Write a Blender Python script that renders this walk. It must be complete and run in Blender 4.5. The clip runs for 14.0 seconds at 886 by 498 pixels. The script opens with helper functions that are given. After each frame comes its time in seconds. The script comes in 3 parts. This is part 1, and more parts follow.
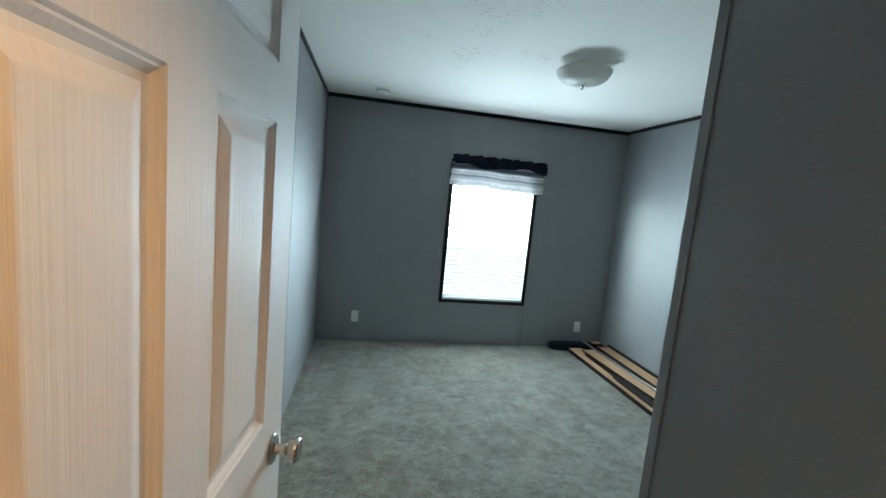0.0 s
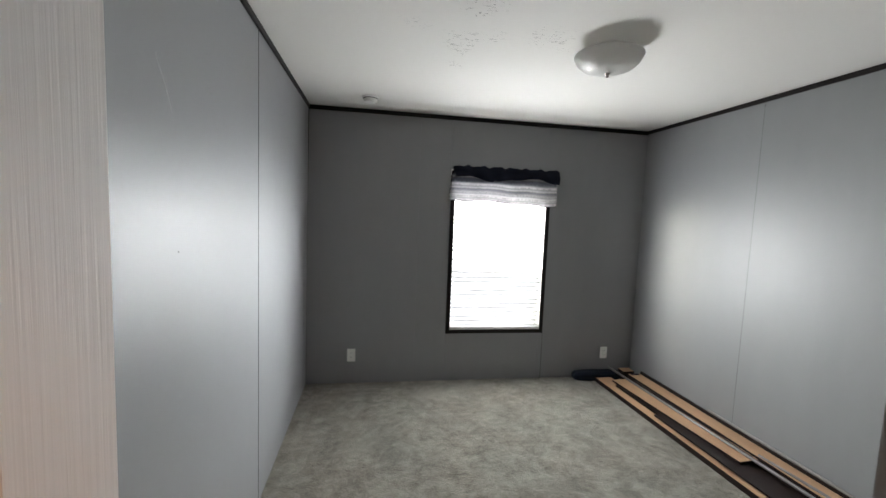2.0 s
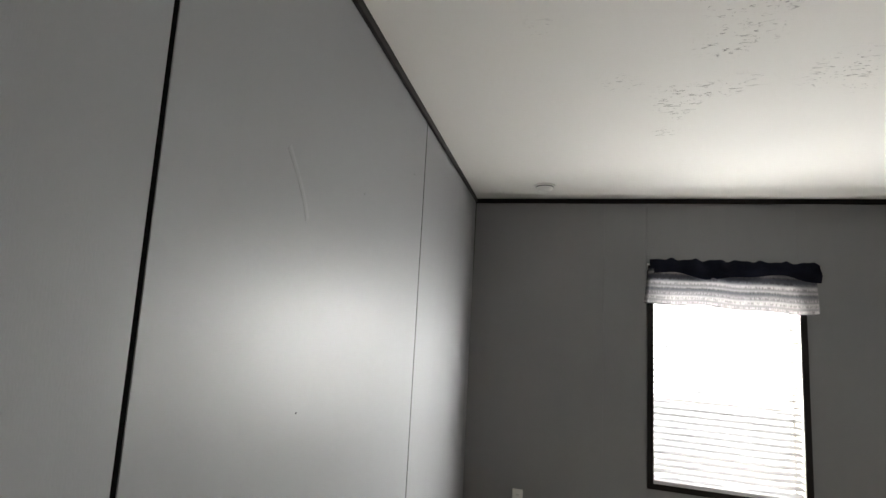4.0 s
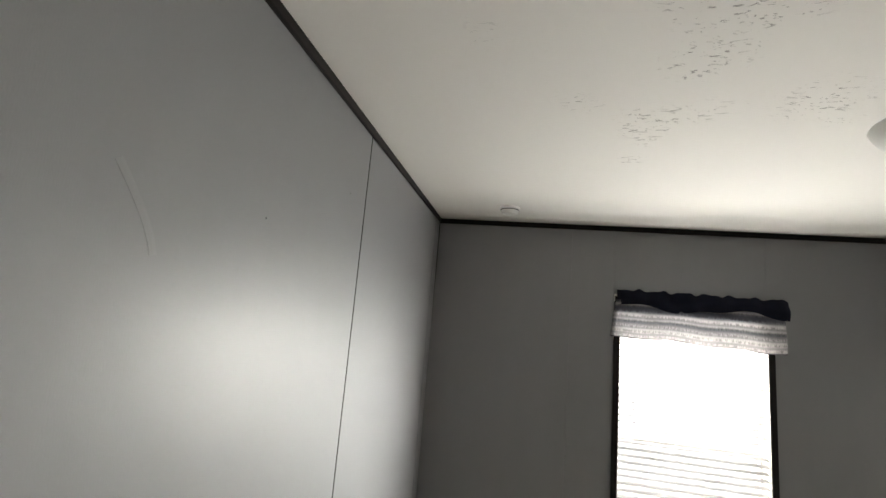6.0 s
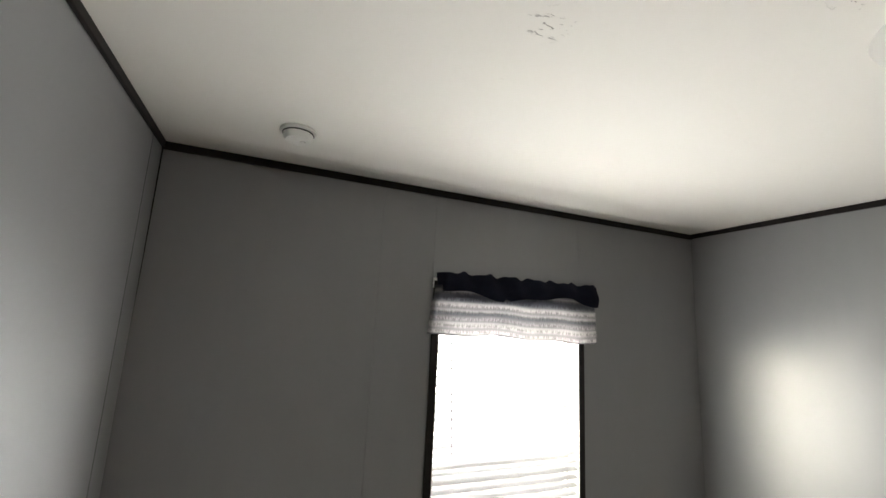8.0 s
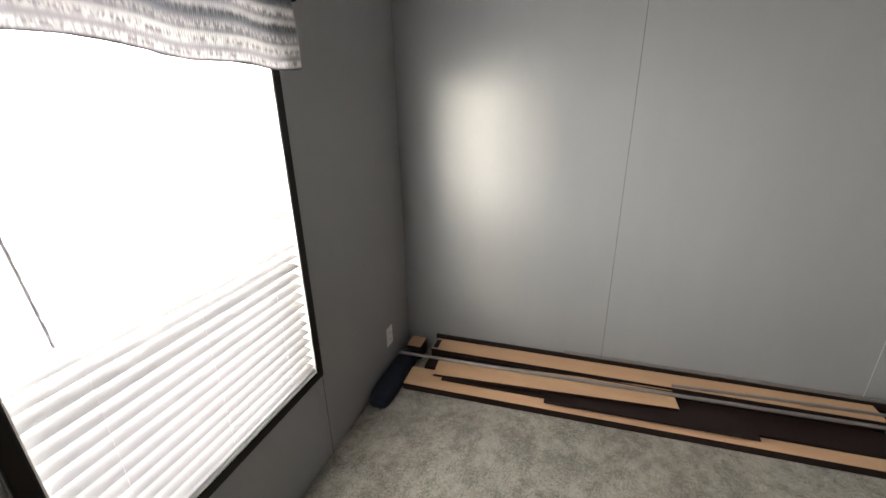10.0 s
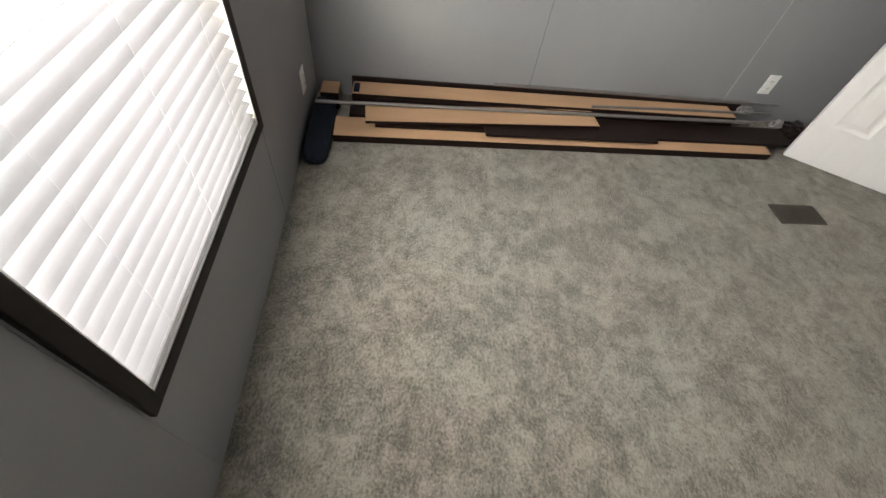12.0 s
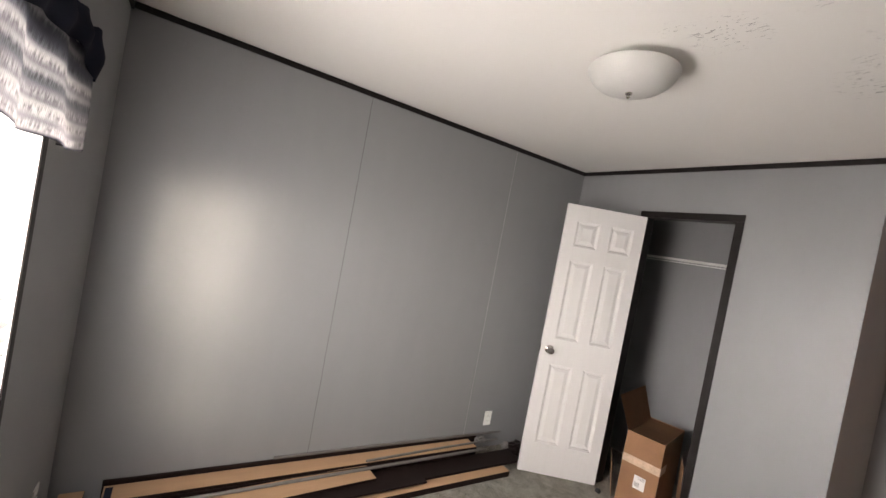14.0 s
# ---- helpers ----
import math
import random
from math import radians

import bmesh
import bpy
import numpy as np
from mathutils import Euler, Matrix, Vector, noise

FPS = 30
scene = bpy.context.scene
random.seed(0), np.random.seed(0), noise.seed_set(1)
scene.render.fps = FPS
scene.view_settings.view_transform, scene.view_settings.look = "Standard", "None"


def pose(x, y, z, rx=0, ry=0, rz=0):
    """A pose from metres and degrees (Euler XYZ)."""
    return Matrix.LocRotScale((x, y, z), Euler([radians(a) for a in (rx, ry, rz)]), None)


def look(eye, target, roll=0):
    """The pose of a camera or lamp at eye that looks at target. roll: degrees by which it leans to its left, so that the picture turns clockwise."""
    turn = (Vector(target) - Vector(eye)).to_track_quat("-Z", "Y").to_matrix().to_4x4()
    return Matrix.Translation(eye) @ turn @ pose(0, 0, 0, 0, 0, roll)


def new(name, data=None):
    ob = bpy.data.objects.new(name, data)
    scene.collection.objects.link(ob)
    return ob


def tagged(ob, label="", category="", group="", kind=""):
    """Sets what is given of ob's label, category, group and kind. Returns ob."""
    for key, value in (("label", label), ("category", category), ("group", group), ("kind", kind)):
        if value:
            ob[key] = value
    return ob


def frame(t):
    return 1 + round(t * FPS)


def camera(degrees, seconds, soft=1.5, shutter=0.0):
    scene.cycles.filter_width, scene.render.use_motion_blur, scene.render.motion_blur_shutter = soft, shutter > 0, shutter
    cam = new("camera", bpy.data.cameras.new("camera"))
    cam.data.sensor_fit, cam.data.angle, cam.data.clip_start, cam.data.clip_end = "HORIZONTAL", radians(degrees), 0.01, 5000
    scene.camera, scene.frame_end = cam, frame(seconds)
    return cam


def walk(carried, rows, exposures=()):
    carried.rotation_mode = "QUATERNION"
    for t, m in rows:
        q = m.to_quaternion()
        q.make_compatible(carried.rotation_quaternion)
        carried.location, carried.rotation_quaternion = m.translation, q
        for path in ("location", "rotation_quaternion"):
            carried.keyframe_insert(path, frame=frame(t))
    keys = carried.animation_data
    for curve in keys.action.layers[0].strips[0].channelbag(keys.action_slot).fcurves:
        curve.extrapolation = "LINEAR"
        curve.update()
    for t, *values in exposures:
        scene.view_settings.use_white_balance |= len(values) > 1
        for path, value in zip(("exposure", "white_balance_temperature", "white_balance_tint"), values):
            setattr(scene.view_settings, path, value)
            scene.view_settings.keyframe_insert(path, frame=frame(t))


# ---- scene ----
cam = camera(94.5, 14.0)
PATH = [
    (0, (0.481, -0.132, 1.52), (0.837, 1.822, 1.278), 5.4),
    (0.5, (0.421, -0.074, 1.527), (1.029, 1.821, 1.332), 5.9),
    (1, (0.446, 0.012, 1.532), (1.005, 1.926, 1.381), 5.0),
    (1.5, (0.559, 0.199, 1.566), (0.927, 2.158, 1.409), 1.9),
    (2, (0.564, 0.354, 1.554), (0.898, 2.318, 1.38), 2.3),
    (2.5, (0.496, 0.518, 1.599), (0.687, 2.509, 1.555), 5.3),
    (3, (0.494, 0.651, 1.647), (0.368, 2.644, 1.752), 3.7),
    (3.2, (0.42, 0.728, 1.626), (0.174, 2.704, 1.815), 3.2),
    (5.3, (0.585, 0.948, 1.763), (0.081, 2.869, 1.999), 3.1),
    (5.5, (0.588, 0.971, 1.759), (0.121, 2.897, 2.026), 3.6),
    (6, (0.565, 1.081, 1.761), (0.215, 3.03, 2.045), 4.8),
    (6.5, (0.498, 1.3, 1.771), (0.334, 3.27, 2.074), 5.5),
    (7, (0.469, 1.514, 1.763), (0.37, 3.481, 2.112), 4.6),
    (7.5, (0.5, 1.809, 1.764), (0.481, 3.779, 2.109), 3.3),
    (8, (0.49, 2.065, 1.736), (1.232, 3.89, 2.082), 2.9),
    (8.5, (0.543, 2.311, 1.763), (1.941, 3.73, 1.948), 1.8),
    (9, (0.684, 2.593, 1.735), (2.38, 3.653, 1.715), -1.0),
    (11.3, (1.092, 3.372, 1.360), (2.403, 3.392, -0.205), 7.7),
    (11.5, (1.083, 3.415, 1.357), (2.289, 3.377, -0.298), 7.95),
    (12, (0.973, 3.530, 1.335), (2.216, 3.304, -0.24), 9.6),
    (12.5, (0.826, 3.620, 1.443), (2.499, 3.254, 0.411), 9.8),
    (13, (0.768, 3.690, 1.54), (2.628, 3.202, 0.995), 9.8),
    (13.5, (0.698, 3.676, 1.606), (2.58, 3.032, 1.352), 10.4),
    (14, (0.673, 3.655, 1.596), (2.347, 2.592, 1.556), 10.75),
]
walk(cam, [(t, look(eye, target, roll)) for t, eye, target, roll in PATH],
     [(0, 0.12, 5250, -11), (0.5, 0.15, 5500, -8), (1.5, 0.12, 6250, 5), (3, 0.05, 6550, 10), (5.3, 0.12, 7050, 9), (8, 0.12, 7000, 9), (9.2, 0.17, 6950, 11), (11.3, -0.04, 7050, 13), (11.6, -0.01, 7050, 13), (12.0, 0.22, 6950, 12), (12.5, 0.17, 6900, 11), (13.1, 0.2, 7050, 13), (13.6, 0.12, 7150, 14), (14, 0.10, 7250, 18)])

# ---- world, lights ----
W, L, H, YC, XC = 3.14, 4.0, 2.415, 0.78, 1.26
world = bpy.data.worlds.new("sky")
scene.world = world
world.use_nodes = True
wn = world.node_tree.nodes
sky = wn.new("ShaderNodeTexSky")
sky.sky_type = "NISHITA"
sky.sun_disc = False
sky.sun_elevation, sky.sun_rotation = radians(42), radians(20)
world.node_tree.links.new(sky.outputs[0], wn["Background"].inputs[0])
wn["Background"].inputs[1].default_value = 0.12


def lamp(name, kind, m, energy, color, **values):
    d = bpy.data.lights.new(name, kind)
    d.energy, d.color = energy, color
    if kind == "AREA":
        d.shape, d.size, d.size_y = "RECTANGLE", values["size"], values["size_y"]
    elif kind == "SUN":
        d.angle = radians(values["angle"])
    else:
        d.shadow_soft_size = values["radius"]
    ob = new(name, d)
    ob.matrix_world = m
    return ob


lamp("sun", "SUN", look((0, 0, 0), (-0.25, -0.75, -0.72)), 1.0, (1.0, 0.95, 0.88), angle=15)
lamp("window_daylight", "AREA", look((1.707, L - 0.0095, 1.17), (1.707, 0, 1.17)), 47, (0.98, 0.985, 1.0), size=0.872, size_y=0.96)
lamp("outdoor_daylight", "AREA", look((1.705, 4.32, 1.74), (1.705, 0, 1.60)), 15, (0.98, 0.985, 1.0), size=0.95, size_y=0.60)
lamp("horizon_daylight", "AREA", look((1.705, 5.60, 1.50), (1.705, 0, 1.40)), 580, (0.98, 0.985, 1.0), size=7.0, size_y=0.8)
# added warm lamp outside, unseen; makes the bright patch on the east wall
lamp("east_wall_fill", "AREA", look((-3.4, 5.15, 1.5), (2.1, 3.95, 1.5)), 2000, (1.0, 0.94, 0.82), size=2.9, size_y=1.4)
# unseen extra lamp that lifts the west wall near its north corner
lamp("west_wall_fill", "AREA", look((5.4, 6.2, 1.5), (1.3, 3.2, 1.4)), 1300, (0.96, 0.98, 1.0), size=2.9, size_y=1.4)
lamp("hall_bulb", "POINT", pose(0.95, -0.375, 2.325), 44, (1.0, 0.46, 0.18), radius=0.11)

# ---- materials ----


def mat(name, color, rough=0.6, metal=0.0, spec=0.5, var=0.0, scale=8.0, bump=0.0, bscale=200.0, stretch=(1, 1, 1), per=0.0, trans=0.0, coord="Object"):
    m = bpy.data.materials.new(name)
    m.use_nodes = True
    nt = m.node_tree
    n, k = nt.nodes, nt.links.new
    b = n["Principled BSDF"]
    b.inputs["Base Color"].default_value = (*color, 1)
    b.inputs["Roughness"].default_value = rough
    b.inputs["Metallic"].default_value = metal
    b.inputs["Specular IOR Level"].default_value = spec
    tc = n.new("ShaderNodeTexCoord")
    mp = n.new("ShaderNodeMapping")
    mp.inputs["Scale"].default_value = stretch
    k(tc.outputs[coord], mp.inputs[0])
    m["io"] = 1
    if var or per:
        big, fine = n.new("ShaderNodeTexNoise"), n.new("ShaderNodeTexNoise")
        big.inputs["Scale"].default_value, fine.inputs["Scale"].default_value = scale, scale * 9
        big.inputs["Detail"].default_value = fine.inputs["Detail"].default_value = 5
        k(mp.outputs[0], big.inputs[0]), k(mp.outputs[0], fine.inputs[0])
        mix = n.new("ShaderNodeMath")
        mix.operation = "MULTIPLY_ADD"
        mix.inputs[1].default_value = 0.4
        k(fine.outputs[0], mix.inputs[0]), k(big.outputs[0], mix.inputs[2])
        ramp = n.new("ShaderNodeMapRange")
        ramp.inputs[1].default_value, ramp.inputs[2].default_value = 0.45, 0.95
        ramp.inputs[3].default_value, ramp.inputs[4].default_value = 1 - var, 1 + var
        k(mix.outputs[0], ramp.inputs[0])
        hsv = n.new("ShaderNodeHueSaturation")
        hsv.inputs["Color"].default_value = (*color, 1)
        if per:
            oi = n.new("ShaderNodeObjectInfo")
            pr = n.new("ShaderNodeMapRange")
            pr.inputs[3].default_value, pr.inputs[4].default_value = 1 - per, 1 + per
            k(oi.outputs["Random"], pr.inputs[0])
            mu = n.new("ShaderNodeMath")
            mu.operation = "MULTIPLY"
            k(pr.outputs[0], mu.inputs[0]), k(ramp.outputs[0], mu.inputs[1])
            k(mu.outputs[0], hsv.inputs["Value"])
        else:
            k(ramp.outputs[0], hsv.inputs["Value"])
        k(hsv.outputs[0], b.inputs["Base Color"])
        rr = n.new("ShaderNodeMapRange")
        rr.inputs[3].default_value, rr.inputs[4].default_value = rough * 0.9, min(1, rough * 1.12)
        k(fine.outputs[0], rr.inputs[0])
        k(rr.outputs[0], b.inputs["Roughness"])
    if bump:
        bt, bn = n.new("ShaderNodeTexNoise"), n.new("ShaderNodeBump")
        bt.inputs["Scale"].default_value = bscale
        bt.inputs["Detail"].default_value = 4
        bn.inputs["Distance"].default_value = bump
        bn.inputs["Strength"].default_value = 0.7
        k(mp.outputs[0], bt.inputs[0]), k(bt.outputs[0], bn.inputs["Height"]), k(bn.outputs[0], b.inputs["Normal"])
    if trans:
        tr, ms = n.new("ShaderNodeBsdfTranslucent"), n.new("ShaderNodeMixShader")
        tr.inputs[0].default_value = (*color, 1)
        ms.inputs[0].default_value = trans
        k(b.outputs[0], ms.inputs[1]), k(tr.outputs[0], ms.inputs[2])
        k(ms.outputs[0], n["Material Output"].inputs[0])
    return m


WALL = mat("grey_painted_vinyl_panel", (0.23, 0.235, 0.24), 0.44, spec=0.55, var=0.05, scale=1.3, bump=0.00028, bscale=420, stretch=(1, 1, 0.25))
SCUFF = mat("pale_scuff", (0.244, 0.249, 0.253), 0.46)
GAP = mat("dark_seam_backing", (0.004, 0.004, 0.004), 1.0, spec=0.0)
TRIM = mat("espresso_trim", (0.009, 0.0065, 0.006), 0.5, spec=0.22, var=0.25, scale=9, bump=0.0003, bscale=90, stretch=(1, 1, 1))
DOOR = mat("white_painted_door_skin", (0.69, 0.68, 0.66), 0.55, spec=0.35, var=0.02, scale=5, bump=0.0010, bscale=30, stretch=(6, 6, 0.10))
NICKEL = mat("satin_nickel", (0.55, 0.52, 0.48), 0.22, metal=1.0, var=0.05, scale=30)
WHITE_PLASTIC = mat("white_plastic", (0.78, 0.78, 0.75), 0.4, var=0.02, scale=20)
DARK_SLOT = mat("dark_slot", (0.02, 0.02, 0.02), 0.7)
BLIND = mat("white_blind_slat", (0.60, 0.60, 0.61), 0.45, var=0.02, scale=10, trans=0.34, bump=0.0002, bscale=60, stretch=(0.2, 3, 3))
GLASSY = mat("frosted_glass_bowl", (0.82, 0.82, 0.80), 0.3, var=0.03, scale=6, trans=0.55)
CARD = mat("brown_cardboard", (0.27, 0.14, 0.072), 0.8, var=0.10, scale=7, bump=0.0004, bscale=120, per=0.05)
TAPE = mat("glossy_packing_tape", (0.56, 0.42, 0.31), 0.28, var=0.35, scale=16, bump=0.004, bscale=26)
PAPER = mat("white_paper_label", (0.75, 0.74, 0.72), 0.7, var=0.03, scale=20)
INK = mat("grey_print", (0.25, 0.25, 0.26), 0.7)
TAN = mat("raw_fibreboard", (0.45, 0.285, 0.165), 0.65, var=0.09, scale=5, bump=0.0003, bscale=220, per=0.06, stretch=(3, 0.5, 3))
ESPRESSO = mat("espresso_laminate", (0.012, 0.0065, 0.0055), 0.4, spec=0.2, var=0.25, scale=6, stretch=(4, 0.5, 4), bump=0.0003, bscale=70)
WAND = mat("grey_plastic_wand", (0.25, 0.25, 0.25), 0.5)
STEEL = mat("dull_steel_rod", (0.25, 0.24, 0.23), 0.5, metal=0.7, var=0.12, scale=20)
NAVY = mat("navy_fabric", (0.017, 0.020, 0.036), 0.9, spec=0.15, var=0.2, scale=12, bump=0.0008, bscale=300)
BLACKBAG = mat("black_navy_fabric_sleeve", (0.007, 0.011, 0.020), 0.8, spec=0.2, var=0.3, scale=10, bump=0.003, bscale=25)
WIRE = mat("white_vinyl_coated_wire", (0.75, 0.75, 0.73), 0.35, var=0.02)
VENT = mat("bronze_brown_register", (0.045, 0.038, 0.028), 0.5, metal=0.3, var=0.2, scale=20)
FOIL = mat("crumpled_grey_film", (0.27, 0.26, 0.25), 0.35, metal=0.3, var=0.3, scale=15, bump=0.004, bscale=30)
GROUND = mat("pale_gravel_ground", (0.66, 0.64, 0.60), 0.9, var=0.15, scale=0.8, bump=0.02, bscale=20)


def glass_material():
    m = bpy.data.materials.new("window_glass")
    m.use_nodes = True
    b = m.node_tree.nodes["Principled BSDF"]
    b.inputs["Transmission Weight"].default_value = 1
    b.inputs["Roughness"].default_value = 0.01
    b.inputs["IOR"].default_value = 1.45
    return m


GLASS = glass_material()


def carpet_material():
    m = mat("grey_plush_carpet", (0.25, 0.245, 0.22), 0.95, spec=0.15)
    n, k = m.node_tree.nodes, m.node_tree.links.new
    b = n["Principled BSDF"]
    tc = n.new("ShaderNodeTexCoord")
    blot, mid, pile = (n.new("ShaderNodeTexNoise") for _ in range(3))
    for t, s, d, dist in ((blot, 5.0, 8, 0.25), (mid, 19, 5, 0.3), (pile, 115, 4, 0.5)):
        t.inputs["Scale"].default_value, t.inputs["Detail"].default_value, t.inputs["Distortion"].default_value = s, d, dist
        t.inputs["Roughness"].default_value = 0.66
        k(tc.outputs["Object"], t.inputs[0])
    st = n.new("ShaderNodeMapping")
    st.inputs["Scale"].default_value = (0.8, 1, 1)
    st.inputs["Rotation"].default_value = (0, 0, 0.08)
    k(tc.outputs["Object"], st.inputs[0]), k(st.outputs[0], pile.inputs[0])
    nap = n.new("ShaderNodeMapRange")
    nap.inputs[1].default_value, nap.inputs[2].default_value = 0.42, 0.58
    k(blot.outputs[0], nap.inputs[0])
    a, c = n.new("ShaderNodeMath"), n.new("ShaderNodeMath")
    a.operation = c.operation = "MULTIPLY_ADD"
    a.inputs[1].default_value, c.inputs[1].default_value = 1.9, 2.5
    nm = n.new("ShaderNodeMath")
    nm.operation, nm.inputs[1].default_value = "MULTIPLY", 0.42
    k(nap.outputs[0], nm.inputs[0])
    k(mid.outputs[0], a.inputs[0]), k(nm.outputs[0], a.inputs[2])
    k(pile.outputs[0], c.inputs[0]), k(a.outputs[0], c.inputs[2])
    r = n.new("ShaderNodeMapRange")
    r.inputs[1].default_value, r.inputs[2].default_value, r.inputs[3].default_value, r.inputs[4].default_value = 1.99, 2.93, 0.0, 1.0
    k(c.outputs[0], r.inputs[0])
    dk, lt, hue = n.new("ShaderNodeMix"), n.new("ShaderNodeMix"), n.new("ShaderNodeTexNoise")
    for m_, c0, c1 in ((dk, (0.070, 0.068, 0.052, 1), (0.080, 0.070, 0.052, 1)), (lt, (0.282, 0.270, 0.218, 1), (0.300, 0.272, 0.218, 1))):
        m_.data_type = "RGBA"
        m_.inputs[6].default_value, m_.inputs[7].default_value = c0, c1
        hr = n.new("ShaderNodeMapRange")
        hr.inputs[1].default_value, hr.inputs[2].default_value = 0.38, 0.62
        k(hue.outputs[0], hr.inputs[0]), k(hr.outputs[0], m_.inputs[0])
    hue.inputs["Scale"].default_value = 2.1
    k(tc.outputs["Object"], hue.inputs[0])
    fin_ = n.new("ShaderNodeMix")
    fin_.data_type = "RGBA"
    k(r.outputs[0], fin_.inputs[0]), k(dk.outputs[2], fin_.inputs[6]), k(lt.outputs[2], fin_.inputs[7])
    k(fin_.outputs[2], b.inputs["Base Color"])
    b.inputs["Sheen Weight"].default_value = 0.42
    b.inputs["Sheen Tint"].default_value = (0.98, 0.96, 0.90, 1)
    b.inputs["Sheen Roughness"].default_value = 0.6
    bn = n.new("ShaderNodeBump")
    bn.inputs["Distance"].default_value, bn.inputs["Strength"].default_value = 0.006, 0.9
    k(c.outputs[0], bn.inputs["Height"]), k(bn.outputs[0], b.inputs["Normal"])
    return m


SCARS = [(1.01, 2.77, 0.15, 0.52), (1.0, 2.60, 0.13, 0.40), (0.98, 2.42, 0.22, 0.56), (1.10, 2.35, 0.18, 0.52), (0.99, 2.12, 0.22, 0.54), (1.38, 2.33, 0.22, 0.48), (0.72, 2.28, 0.20, 0.42),
         (0.98, 1.88, 0.24, 0.48), (1.50, 2.42, 0.13, 0.40), (1.15, 1.72, 0.22, 0.34), (0.45, 1.98, 0.24, 0.32), (1.01, 3.00, 0.14, 0.34), (0.95, 1.45, 0.25, 0.36)]


def ceiling_material():
    m = mat("textured_white_ceiling", (0.77, 0.76, 0.725), 0.75, spec=0.3)
    n, k = m.node_tree.nodes, m.node_tree.links.new
    b = n["Principled BSDF"]
    tc = n.new("ShaderNodeTexCoord")
    patch, fleck, soft = n.new("ShaderNodeTexNoise"), n.new("ShaderNodeTexNoise"), n.new("ShaderNodeTexNoise")
    patch.inputs["Scale"].default_value, patch.inputs["Detail"].default_value = 2.2, 5
    fleck.inputs["Scale"].default_value, fleck.inputs["Detail"].default_value, fleck.inputs["Distortion"].default_value = 72, 4, 1.4
    soft.inputs["Scale"].default_value, soft.inputs["Detail"].default_value = 5, 4
    for t in (patch, fleck, soft):
        k(tc.outputs["Object"], t.inputs[0])
    dash = n.new("ShaderNodeMapping")
    dash.inputs["Scale"].default_value = (0.42, 1.0, 1.0)
    k(tc.outputs["Object"], dash.inputs[0]), k(dash.outputs[0], fleck.inputs[0])
    pm = n.new("ShaderNodeMapRange")
    pm.inputs[1].default_value, pm.inputs[2].default_value = 0.68, 0.84
    sep = n.new("ShaderNodeVectorMath")
    sep.operation = "MULTIPLY"
    sep.inputs[1].default_value = (1, 1, 0)
    k(tc.outputs["Object"], sep.inputs[0])
    total = None
    for x, y, reach, amount in SCARS:
        dist, fall = n.new("ShaderNodeVectorMath"), n.new("ShaderNodeMapRange")
        dist.operation = "DISTANCE"
        dist.inputs[1].default_value = (x, y, 0)
        fall.inputs[1].default_value, fall.inputs[2].default_value, fall.inputs[3].default_value, fall.inputs[4].default_value = 0.0, reach, amount, 0.0
        k(sep.outputs[0], dist.inputs[0]), k(dist.outputs["Value"], fall.inputs[0])
        if total is None:
            total = fall.outputs[0]
        else:
            most = n.new("ShaderNodeMath")
            most.operation = "MAXIMUM"
            k(total, most.inputs[0]), k(fall.outputs[0], most.inputs[1])
            total = most.outputs[0]
    su = n.new("ShaderNodeMath")
    su.operation = "ADD"
    k(patch.outputs[0], su.inputs[0]), k(total, su.inputs[1]), k(su.outputs[0], pm.inputs[0])
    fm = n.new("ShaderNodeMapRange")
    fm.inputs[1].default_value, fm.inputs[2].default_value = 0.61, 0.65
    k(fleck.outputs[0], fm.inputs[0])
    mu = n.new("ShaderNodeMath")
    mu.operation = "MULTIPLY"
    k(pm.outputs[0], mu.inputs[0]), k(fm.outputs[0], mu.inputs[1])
    ad = n.new("ShaderNodeMath")
    ad.operation = "MULTIPLY_ADD"
    ad.inputs[1].default_value = 0.35
    k(soft.outputs[0], ad.inputs[0]), k(mu.outputs[0], ad.inputs[2])
    bn = n.new("ShaderNodeBump")
    bn.inputs["Distance"].default_value, bn.inputs["Strength"].default_value = 0.006, 0.8
    k(ad.outputs[0], bn.inputs["Height"]), k(bn.outputs[0], b.inputs["Normal"])
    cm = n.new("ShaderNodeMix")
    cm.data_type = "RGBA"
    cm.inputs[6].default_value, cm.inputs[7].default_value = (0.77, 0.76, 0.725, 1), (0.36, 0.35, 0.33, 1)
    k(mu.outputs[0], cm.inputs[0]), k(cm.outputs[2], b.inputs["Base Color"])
    return m


